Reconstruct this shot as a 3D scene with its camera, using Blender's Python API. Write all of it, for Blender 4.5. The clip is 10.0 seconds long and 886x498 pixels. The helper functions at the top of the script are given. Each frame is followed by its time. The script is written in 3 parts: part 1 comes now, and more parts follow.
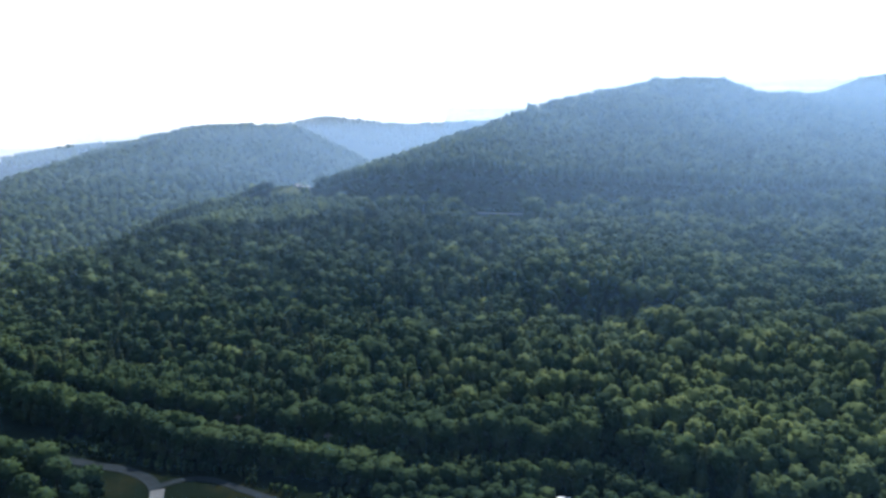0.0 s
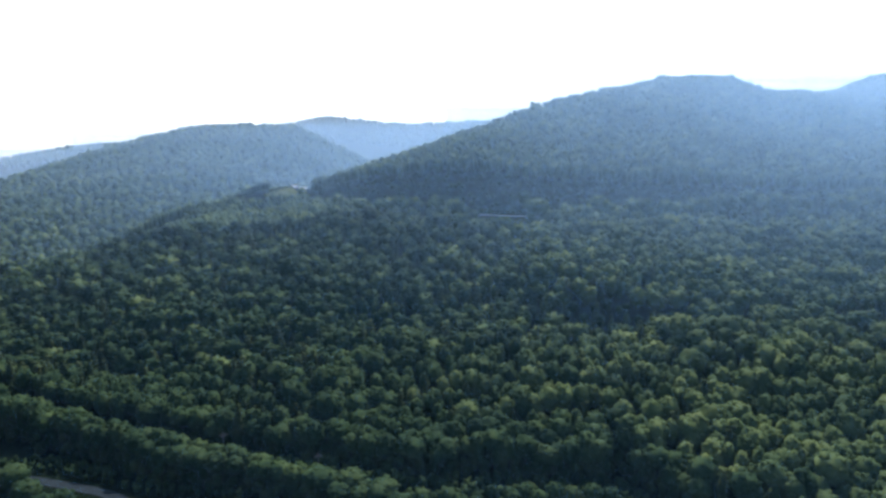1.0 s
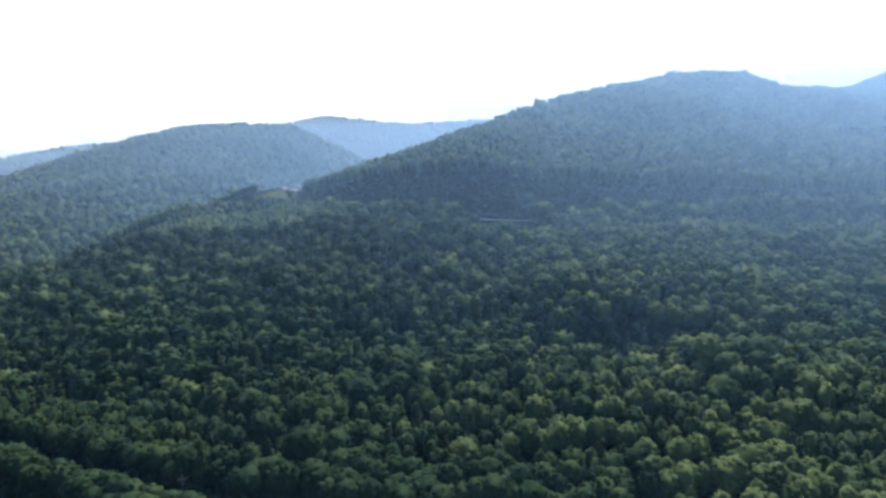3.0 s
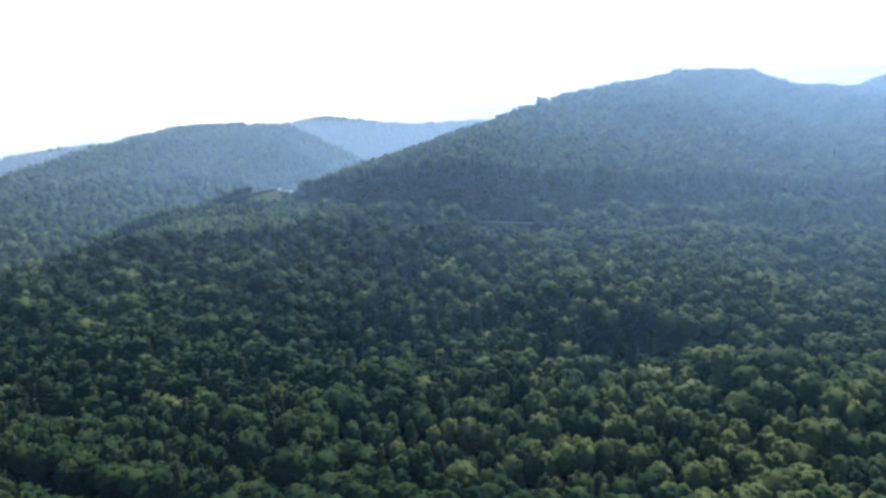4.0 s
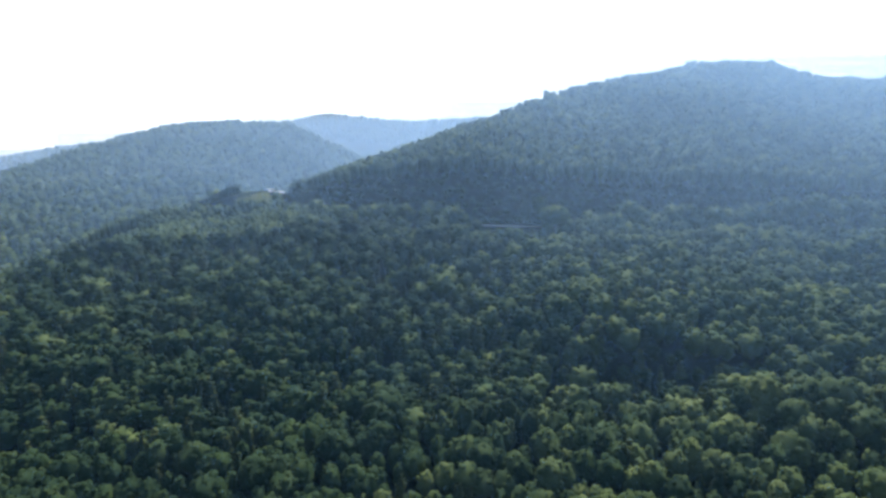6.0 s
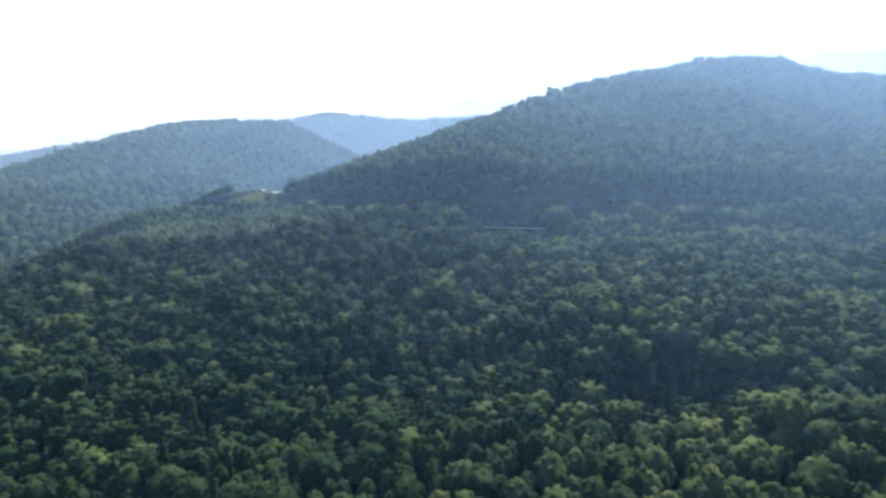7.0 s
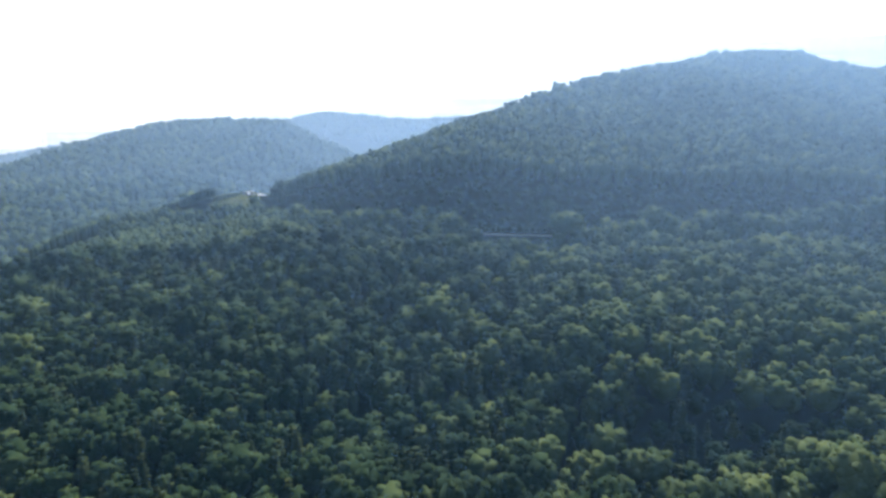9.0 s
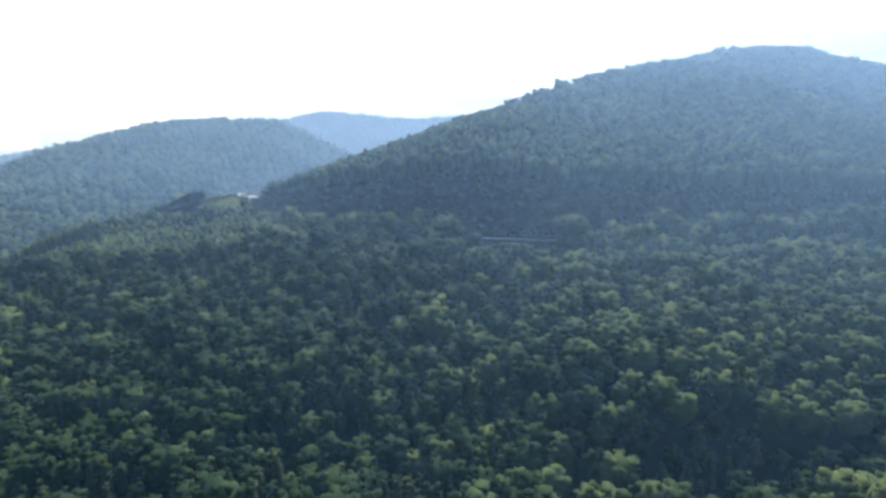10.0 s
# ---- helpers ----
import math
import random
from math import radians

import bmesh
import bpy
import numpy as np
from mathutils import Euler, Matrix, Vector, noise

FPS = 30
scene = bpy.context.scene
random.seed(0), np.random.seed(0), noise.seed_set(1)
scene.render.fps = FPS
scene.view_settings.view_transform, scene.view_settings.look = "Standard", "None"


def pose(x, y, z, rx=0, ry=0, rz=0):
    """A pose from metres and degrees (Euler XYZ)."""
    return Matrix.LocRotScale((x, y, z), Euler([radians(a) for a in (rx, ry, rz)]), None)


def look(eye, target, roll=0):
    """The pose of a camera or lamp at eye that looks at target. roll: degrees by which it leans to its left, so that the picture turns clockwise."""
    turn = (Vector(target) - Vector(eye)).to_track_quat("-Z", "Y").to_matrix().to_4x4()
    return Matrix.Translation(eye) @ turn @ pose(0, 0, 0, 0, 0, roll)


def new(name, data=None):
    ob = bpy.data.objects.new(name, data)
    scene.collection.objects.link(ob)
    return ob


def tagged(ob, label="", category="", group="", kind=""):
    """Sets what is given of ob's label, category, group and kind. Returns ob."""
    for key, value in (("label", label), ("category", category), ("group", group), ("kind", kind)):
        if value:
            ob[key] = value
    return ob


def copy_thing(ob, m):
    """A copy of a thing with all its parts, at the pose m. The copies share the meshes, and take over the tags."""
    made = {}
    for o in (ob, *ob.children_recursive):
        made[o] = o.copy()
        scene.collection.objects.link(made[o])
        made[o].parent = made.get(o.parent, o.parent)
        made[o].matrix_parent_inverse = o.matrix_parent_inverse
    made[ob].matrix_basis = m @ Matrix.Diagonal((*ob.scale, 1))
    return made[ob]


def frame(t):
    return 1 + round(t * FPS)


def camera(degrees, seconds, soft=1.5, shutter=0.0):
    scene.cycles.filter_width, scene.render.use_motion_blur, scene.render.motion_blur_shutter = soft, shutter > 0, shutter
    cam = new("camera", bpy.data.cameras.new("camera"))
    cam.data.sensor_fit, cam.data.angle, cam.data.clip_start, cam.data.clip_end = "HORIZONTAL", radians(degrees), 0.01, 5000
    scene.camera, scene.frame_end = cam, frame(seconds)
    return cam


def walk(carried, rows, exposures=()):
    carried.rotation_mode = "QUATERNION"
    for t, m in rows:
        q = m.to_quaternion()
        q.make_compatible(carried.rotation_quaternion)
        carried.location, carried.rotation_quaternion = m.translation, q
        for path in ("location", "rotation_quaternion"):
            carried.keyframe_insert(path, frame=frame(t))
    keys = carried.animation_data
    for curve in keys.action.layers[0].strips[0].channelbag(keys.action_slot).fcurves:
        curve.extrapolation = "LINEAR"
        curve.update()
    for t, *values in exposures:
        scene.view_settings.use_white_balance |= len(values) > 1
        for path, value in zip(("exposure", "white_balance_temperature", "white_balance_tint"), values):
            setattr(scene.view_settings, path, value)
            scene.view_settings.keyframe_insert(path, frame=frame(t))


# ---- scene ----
cam = camera(72.8, 10.0, soft=2.8)
PATH = [
    (0, (-0.038, 0.003, 120.029), (-0.075, 1.983, 119.743), 0.3),
    (0.5, (0.48, 6.433, 120.04), (0.439, 8.412, 119.755), 0.2),
    (1, (0.98, 12.807, 120.055), (0.934, 14.786, 119.77), 0.2),
    (1.5, (1.45, 19.221, 120.077), (1.401, 21.2, 119.793), 0.2),
    (2, (1.936, 25.712, 120.119), (1.883, 27.691, 119.836), 0.1),
    (2.5, (2.425, 32.202, 120.142), (2.371, 34.181, 119.857), 0.1),
    (4, (3.996, 51.547, 120.113), (3.935, 53.526, 119.83), 0.0),
    (4.5, (4.528, 58.035, 120.113), (4.462, 60.013, 119.828), -0.0),
    (5, (5.046, 64.535, 120.066), (4.975, 66.513, 119.781), -0.0),
    (5.5, (5.516, 70.998, 120.022), (5.441, 72.976, 119.736), -0.05),
    (7, (7.045, 90.549, 119.925), (6.959, 92.526, 119.634), -0.2),
    (7.5, (7.596, 97.093, 119.929), (7.506, 99.069, 119.637), -0.2),
    (8, (8.155, 103.586, 119.951), (8.06, 105.562, 119.658), -0.2),
    (8.5, (8.622, 110.04, 119.975), (8.524, 112.016, 119.684), -0.2),
    (9, (9.074, 116.531, 120.028), (8.976, 118.507, 119.737), -0.25),
    (9.5, (9.595, 123.08, 120.025), (9.496, 125.056, 119.735), -0.35),
    (10, (10.178, 129.501, 119.973), (10.075, 131.477, 119.683), -0.4),
]
walk(cam, [(t, look(eye, target, roll)) for t, eye, target, roll in PATH], exposures=[(0, 0.9, 6000, 8), (5, 0.9, 6200, 8), (10, 0.9, 6300, 8)])

# ---- light: a high white summer sky, the sun ahead of the camera and a little to its right ----
SUN_UP, SUN_RIGHT = 53.0, 14.0
world = bpy.data.worlds.new("sky")
scene.world = world
world.use_nodes = True
sky = world.node_tree.nodes.new("ShaderNodeTexSky")
sky.sky_type, sky.sun_disc = "NISHITA", False
sky.sun_elevation, sky.sun_rotation = radians(SUN_UP), radians(SUN_RIGHT)
sky.air_density, sky.dust_density, sky.ozone_density, sky.altitude = 1.0, 2.0, 1.0, 200
back = world.node_tree.nodes["Background"]
back.inputs["Strength"].default_value = 0.08
where = world.node_tree.nodes.new("ShaderNodeTexCoord")
turned = world.node_tree.nodes.new("ShaderNodeMapping")
turned.inputs["Rotation"].default_value = (0, 0, radians(SUN_RIGHT - 90))
sunward = world.node_tree.nodes.new("ShaderNodeTexGradient")  # gradient added to whiten the sky on the sun's side, leaving it dark behind
glare = world.node_tree.nodes.new("ShaderNodeMix")
glare.data_type = "RGBA"
glare.inputs[6].default_value, glare.inputs[7].default_value = (0.1, 0.1, 0.12, 1), (9.4, 9.6, 10.0, 1)
veil = world.node_tree.nodes.new("ShaderNodeMix")
veil.data_type, veil.blend_type = "RGBA", "ADD"
veil.inputs[0].default_value = 1.0
for a, b in ((where.outputs["Generated"], turned.inputs["Vector"]), (turned.outputs[0], sunward.inputs["Vector"]), (sunward.outputs["Fac"], glare.inputs[0]),
             (glare.outputs[2], veil.inputs[7]), (sky.outputs["Color"], veil.inputs[6]), (veil.outputs[2], back.inputs["Color"])):
    world.node_tree.links.new(a, b)

sun = new("sun", bpy.data.lights.new("sun", "SUN"))
sun.data.energy, sun.data.angle, sun.data.color = 4.0, radians(0.6), (1.0, 0.95, 0.88)
up, right = radians(SUN_UP), radians(SUN_RIGHT)
toward = Vector((math.cos(up) * math.sin(right), math.cos(up) * math.cos(right), math.sin(up)))
sun.matrix_world = look(toward * 900 + Vector((0, 300, 0)), (0, 300, 0))


# ---- materials ----
def material(name):
    m = bpy.data.materials.new(name)
    m.use_nodes = True
    tree = m.node_tree
    return m, tree, tree.nodes["Principled BSDF"], tree.nodes["Material Output"]


def ramp(tree, source, stops):
    node = tree.nodes.new("ShaderNodeValToRGB")
    el = node.color_ramp.elements
    while len(el) < len(stops):
        el.new(0.5)
    for e, (at, colour) in zip(el, stops):
        e.position, e.color = at, (*colour, 1)
    tree.links.new(source, node.inputs[0])
    return node.outputs[0]


def noise_at(tree, scale, detail=4.0, rough=0.55):
    geo = tree.nodes.new("ShaderNodeNewGeometry")
    n = tree.nodes.new("ShaderNodeTexNoise")
    n.inputs["Scale"].default_value, n.inputs["Detail"].default_value, n.inputs["Roughness"].default_value = scale, detail, rough
    tree.links.new(geo.outputs["Position"], n.inputs["Vector"])
    return n.outputs["Fac"]


def mixed(tree, fac, a, b, how="MIX"):
    node = tree.nodes.new("ShaderNodeMix")
    node.data_type, node.blend_type = "RGBA", how
    for value, at in ((fac, 0), (a, 6), (b, 7)):
        if isinstance(value, (int, float)):
            node.inputs[at].default_value = value
        elif isinstance(value, tuple):
            node.inputs[at].default_value = (*value, 1)
        else:
            tree.links.new(value, node.inputs[at])
    return node.outputs[2]


def foliage(name, dark, mid, light, through_light=0.2, rough=0.75):
    """Leaves: hue by tree and by tuft, a waxy surface, and light let through."""
    m, tree, bsdf, out = material(name)
    stand_hue = ramp(tree, noise_at(tree, 0.035, 2.0, 0.5), [(0.36, (0.68, 0.74, 0.82)), (0.64, (1.20, 1.15, 1.05))])
    by_tree = mixed(tree, 1.0, ramp(tree, noise_at(tree, 0.13, 1.0, 0.5), [(0.32, dark), (0.5, mid), (0.64, light)]), stand_hue, "MULTIPLY")
    geo = tree.nodes.new("ShaderNodeNewGeometry")
    tuft = ramp(tree, geo.outputs["Random Per Island"], [(0.0, (0.86, 0.88, 0.88)), (0.6, (1.0, 1.0, 1.0)), (1.0, (1.14, 1.1, 1.04))])
    colour = mixed(tree, 1.0, by_tree, tuft, "MULTIPLY")
    tree.links.new(colour, bsdf.inputs["Base Color"])
    bsdf.inputs["Roughness"].default_value = rough
    bsdf.inputs["Specular IOR Level"].default_value = 0.04
    thin = tree.nodes.new("ShaderNodeBsdfTranslucent")
    tree.links.new(mixed(tree, 1.0, colour, (1.15, 1.3, 0.7), "MULTIPLY"), thin.inputs["Color"])
    mix = tree.nodes.new("ShaderNodeMixShader")
    mix.inputs[0].default_value = through_light
    tree.links.new(bsdf.outputs[0], mix.inputs[1])
    tree.links.new(thin.outputs[0], mix.inputs[2])
    tree.links.new(mix.outputs[0], out.inputs["Surface"])
    return m


def plain(name, stops, scale, rough=0.85, bump=0.0, fine=6.0):
    """A rough surface with stains at one scale and grain at another."""
    m, tree, bsdf, out = material(name)
    stain = ramp(tree, noise_at(tree, scale), stops)
    grain = ramp(tree, noise_at(tree, scale * fine, 6.0, 0.7), [(0.3, (0.75, 0.75, 0.75)), (0.7, (1.2, 1.2, 1.2))])
    tree.links.new(mixed(tree, 1.0, stain, grain, "MULTIPLY"), bsdf.inputs["Base Color"])
    bsdf.inputs["Roughness"].default_value = rough
    bsdf.inputs["Specular IOR Level"].default_value = 0.5 if rough < 0.5 else 0.02
    if bump:
        b = tree.nodes.new("ShaderNodeBump")
        b.inputs["Strength"].default_value, b.inputs["Distance"].default_value = 0.6, bump
        tree.links.new(noise_at(tree, scale * fine, 6.0, 0.7), b.inputs["Height"])
        tree.links.new(b.outputs[0], bsdf.inputs["Normal"])
    return m


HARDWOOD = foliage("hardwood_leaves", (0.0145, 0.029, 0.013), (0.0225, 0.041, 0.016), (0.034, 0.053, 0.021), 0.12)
# Lightened copy of the hardwood; glare of sun and haze is in its colour.
LIGHTENED = foliage("lightened_leaves", (0.041, 0.064, 0.025), (0.061, 0.087, 0.034), (0.082, 0.107, 0.042), 0.14)
NEEDLES = foliage("conifer_needles", (0.018, 0.030, 0.014), (0.028, 0.041, 0.016), (0.042, 0.054, 0.020), 0.08)
SCRUB = foliage("scrub_leaves", (0.10, 0.115, 0.030), (0.16, 0.17, 0.042), (0.23, 0.22, 0.06), 0.3)
# Bark coloured near black, so trunks sink into painted shade under the crowns.
BARK = plain("bark", [(0.3, (0.014, 0.013, 0.011)), (0.7, (0.032, 0.028, 0.024))], 1.4, 0.9, 0.02)
# Near black: the shade under trees and on the bank is in this colour.
SHADED_LITTER = plain("shaded_forest_floor", [(0.3, (0.004, 0.008, 0.005)), (0.7, (0.008, 0.014, 0.009))], 0.15, 0.95, 0.2)
# Shade is put into the dark stops, sunlit patches into the yellowish one.
SHADED_GRASS = plain("shaded_meadow_grass", [(0.36, (0.0025, 0.0055, 0.0025)), (0.54, (0.004, 0.0075, 0.003)), (0.70, (0.012, 0.013, 0.0045))], 0.06, 0.9, 0.06, 20)
# The bluish shade over the lanes is put into this dark colour.
SHADED_ASPHALT = plain("asphalt", [(0.3, (0.013, 0.017, 0.021)), (0.7, (0.021, 0.027, 0.033))], 0.4, 0.75, 0.01, 12)
CONCRETE = plain("pale_concrete", [(0.3, (0.24, 0.24, 0.235)), (0.7, (0.34, 0.34, 0.33))], 0.5, 0.85, 0.01)
DECK = plain("bridge_concrete", [(0.3, (0.075, 0.08, 0.085)), (0.7, (0.11, 0.115, 0.12))], 0.6, 0.85, 0.01)
DRY = plain("dry_bank_grass", [(0.3, (0.06, 0.075, 0.028)), (0.7, (0.11, 0.115, 0.045))], 0.25, 0.95, 0.1)


# ---- the lie of the land ----
def smooth(a):
    a = np.clip(a, 0, 1)
    return a * a * (3 - 2 * a)


def softmax(a, b, k):
    h = np.clip(0.5 + 0.5 * (a - b) / k, 0, 1)
    return b + (a - b) * h + k * h * (1 - h)


SHIFT_X, SHIFT_Y = (-400, -260, -125, -99, -62, -24, -8), (105, 105, 94, 76, 38, 9, 0)
SLOPE_Y = (-5000, 120, 165, 185, 210, 260, 300, 320, 340, 352, 361, 372)
SLOPE_Z = (24, 24, 25, 28, 35, 47, 58, 64, 71, 80, 89.5, 90.5)
CREST_X = (-260, -213, -171, -141, -118, -103, -80, -50, 0, 22, 45, 60, 94, 130, 195, 264, 330, 386, 465, 532, 603, 760)
CREST_Y = (360, 402, 437, 447, 460, 453, 447, 446, 450, 470, 500, 520, 550, 580, 645, 685, 690, 745, 810, 850, 905, 960)
CREST_Z = (50, 72, 88, 100, 103, 99.5, 103.7, 112.9, 128.7, 138.4, 148.2, 154.4, 165.2, 175.4, 190, 200, 186, 189, 197, 221, 236.5, 249)
BANK_X, BANK_Z = (-112, -98, -80, -50, 0, 25, 45, 90, 160, 300, 420), (0, 5, 11, 15, 19, 17, 14, 13, 11, 5, 0)
LEFT_X = (-900, -565, -498, -410, -342, -277, -208, -123, -40, 100)
LEFT_Y = (720, 740, 750, 790, 808, 808, 800, 800, 800, 800)
LEFT_Z = (20, 79, 104, 137, 154.5, 157, 155, 114, 76, 20)
FAR_X = (-2000, -1300, -950, -889, -794, -655, -472, -290, -260, -180, -107, 51, 375, 1800)
FAR_Z = (20, 82, 106, 121, 140, 151, 152, 194, 199, 192, 185, 191, 190, 60)


CUT = [(-260, 266), (-190, 230), (-150, 212), (-117, 199), (-95, 192), (-62, 182), (-34, 175), (-10, 169), (16, 169.5), (47, 167.5), (62, 157), (80, 138)]


def shift(x):
    return np.interp(x, SHIFT_X, SHIFT_Y)


def ground_z(x, y):
    """Height of the bare ground."""
    x, y = np.asarray(x, float), np.asarray(y, float)
    floor = np.interp(x, [p[0] for p in CUT], [p[1] for p in CUT]) - 172
    v = np.where(y > 260, 260 + (y - 260) * 100 / (100 + shift(x)), y - np.clip(floor, 0, 45) * smooth((262 - y) / 62))
    near = sum(np.interp(v + d, SLOPE_Y, SLOPE_Z) for d in (-5, 0, 5)) / 3
    near = near - 0.0012 * np.clip(-150 - x, 0, 160) ** 2 * smooth((y - 150) / 120)
    near = near + 8 * np.exp(-((x - 85) / 42) ** 2 - ((y - 272) / 32) ** 2) + 0.03 * np.clip(x - 60, 0, 500) * smooth((y - 250) / 100)
    yc, zc = np.interp(x, CREST_X, CREST_Y), np.interp(x, CREST_X, CREST_Z)
    foot = np.minimum(370 + shift(x), yc - 1)
    a, b = np.clip(x, -200, 200) / 100, np.clip(y, 170, 375) / 100 - 2.8  # the slope leans: higher to the east, a brow below the road
    lean = 5.7 + 4.7 * a + 5.7 * b - 1.4 * a * a - 5.2 * a * b + 0.4 * a ** 3 - 0.6 * a * a * b - 2.9 * a * b * b
    lean = lean + 6 * np.exp(-((x - 40) / 22) ** 2 - ((y - 270) / 22) ** 2) - 7 * np.exp(-((x + 12) / 26) ** 2 - ((y - 257) / 13) ** 2)
    lean = lean - 5.5 * np.exp(-((x - 70) / 24) ** 2 - ((y - 249) / 9) ** 2) + 1.6 * np.sin(x / 17 + 0.02 * y) * np.sin(y / 14 + 0.015 * x)
    near = near + lean * smooth((y - floor - 176) / 26) * smooth((np.minimum(foot - 14, 425) - y) / 30)
    rise = 13 * smooth((-95 - x) / 30) * smooth((x + 230) / 60)
    near = near + rise * smooth((v - 325) / 35)
    u = np.clip((y - foot) / (yc - foot), 0, 1)
    low = np.minimum(np.interp(260 + (foot - 260) * 100 / (100 + shift(x)), SLOPE_Y, SLOPE_Z) + rise, zc)
    bank = np.interp(x, BANK_X, BANK_Z) * smooth((y - foot) / 9) * (1 - u)
    hill = np.where(y > foot, low + bank + (zc - low) * np.sin(u * math.pi / 2), near)
    fold = 4 * u * (1 - u)
    hill = hill - fold * (8 * np.exp(-((x - 262 - 0.5 * (y - 560)) / 38) ** 2) - 3.5 * np.sin(x / 31 + 0.012 * y) * np.sin(y / 43 + 1.0) * smooth((x + 20) / 60))
    hill = np.where(y > yc, zc - 0.42 * (np.sqrt((y - yc) ** 2 + 400) - 20), hill)
    west = smooth((-190 - x) / 120)
    hill = hill * (1 - west) + (20 + (near - 20) * np.exp(-((y - 300) / 170) ** 2 * (y > 300))) * west
    yl, zl = np.interp(x, LEFT_X, LEFT_Y), np.interp(x, LEFT_X, LEFT_Z)
    d = y - yl
    left = zl - np.where(d < 0, 0.36, 0.5) * (np.sqrt(d * d + 900) - 30)
    zf = np.interp(x, FAR_X, FAR_Z)
    d = y - 1250 + 20 * np.sin(x / 90)
    far = zf - np.where(d < 0, 0.36, 0.45) * (np.sqrt(d * d + 900) - 30)
    z = softmax(softmax(hill, left, 6), far, 6)
    return softmax(z, 18 + 0 * z, 4)


def mesh_object(name, verts, faces, mat, parent=None):
    me = bpy.data.meshes.new(name)
    me.from_pydata([tuple(v) for v in verts], [], faces)
    me.materials.append(mat)
    ob = new(name, me)
    ob.parent = parent
    return ob


def part(name, bm, mat, parent, label=""):
    me = bpy.data.meshes.new(name)
    bm.to_mesh(me)
    bm.free()
    me.materials.append(mat)
    ob = new(name, me)
    ob.parent = parent
    if label:
        tagged(ob, label)
    return ob


def empty(name, m):
    ob = new(name)
    ob.matrix_world = m
    return ob


gx = np.unique(np.concatenate([np.linspace(-4600, -900, 14), np.arange(-900, 900, 12.0), np.linspace(900, 4600, 14)]))
gy = np.unique(np.concatenate([np.linspace(-4600, 60, 14), np.arange(60, 480, 5.0), np.arange(480, 1360, 12.0), np.linspace(1360, 4700, 10)]))
X, Y = np.meshgrid(gx, gy)
nx, ny = len(gx), len(gy)
verts = np.stack([X.ravel(), Y.ravel(), ground_z(X, Y).ravel()], 1)
i = (np.arange(ny - 1)[:, None] * nx + np.arange(nx - 1)[None]).ravel()
ground = mesh_object("ground", verts, np.stack([i, i + 1, i + nx + 1, i + nx], 1).tolist(), SHADED_LITTER)
for p in ground.data.polygons:
    p.use_smooth = True
tagged(ground, "leaf-littered forest floor over rolling hills, darkened in colour for shade", "ground", kind="structure")


# ---- roads and meadow ----
def ribbon(name, line, width, mat, lift, label, category, parent=None, thick=0.25):
    """A sheet with thickness that follows the ground along a line of (x, y)."""
    pts = [Vector((*p, 0)) for p in line]
    fine = []
    for a, b in zip(pts, pts[1:]):
        n = max(2, int((b - a).length / 2.0))
        fine += [a.lerp(b, k / n) for k in range(n)]
    fine.append(pts[-1])
    for _ in range(6):
        fine = [fine[0]] + [(a + 2 * b + c) / 4 for a, b, c in zip(fine, fine[1:], fine[2:])] + [fine[-1]]
    rows = []
    for k, p in enumerate(fine):
        d = (fine[min(k + 1, len(fine) - 1)] - fine[max(k - 1, 0)]).normalized()
        side = Vector((-d.y, d.x, 0)) * width / 2
        z = float(ground_z(p.x, p.y)) + lift
        rows.append([(p + side + Vector((0, 0, z))), (p - side + Vector((0, 0, z))), (p - side + Vector((0, 0, z - thick))), (p + side + Vector((0, 0, z - thick)))])
    v = [q for r in rows for q in r]
    f = []
    for k in range(len(rows) - 1):
        for j in range(4):
            f.append((4 * k + j, 4 * k + (j + 1) % 4, 4 * k + 4 + (j + 1) % 4, 4 * k + 4 + j))
    f += [(3, 2, 1, 0), tuple(4 * len(rows) - 4 + j for j in range(4))]
    ob = mesh_object(name, v, f, mat, parent)
    if category:
        tagged(ob, label, category, kind="structure")
    return ob


LANE = [(-190, 178), (-150, 182), (-128, 180), (-112, 176.0), (-100, 173.0), (-91.5, 168.4), (-86.5, 163), (-83.8, 157), (-81, 140), (-78, 100), (-70, 20), (-50, -120), (-20, -240)]
BRANCH = [(-87, 164), (-84, 167.6), (-77, 169.8), (-69.5, 167.2), (-60, 162.3), (-49, 157), (-30, 152), (-5, 151), (14, 155), (32, 158.5), (48, 155), (70, 140), (120, 120), (200, 60), (260, -60)]
HIGH = [(-250, 500), (-170, 480), (-130, 463), (-112, 457), (-92, 434), (-58, 402), (-22, 375), (8, 365.5), (40, 364), (80, 366), (140, 368), (240, 372), (420, 380)]
ribbon("road", LANE, 3.6, SHADED_ASPHALT, 0.10, "grey asphalt country lane winding past a meadow", "road")
ribbon("road", BRANCH, 2.6, SHADED_ASPHALT, 0.14, "narrow grey asphalt lane branching off beside trees", "road")
ribbon("road", HIGH, 7.0, CONCRETE, 0.3, "pale mountain road on a bench in the hillside", "road")


ribbon("bridge_deck", [(-86.2, 162.2), (-84.4, 158.5), (-83.4, 154)], 3.9, DECK, 0.22, "pale concrete bridge deck on the lane", "bridge")


def near_line(line, x, y):
    best = np.full(np.shape(x), 1e9)
    for (ax, ay), (bx, by) in zip(line, line[1:]):
        dx, dy = bx - ax, by - ay
        t = np.clip(((x - ax) * dx + (y - ay) * dy) / (dx * dx + dy * dy), 0, 1)
        best = np.minimum(best, np.hypot(x - ax - t * dx, y - ay - t * dy))
    return best


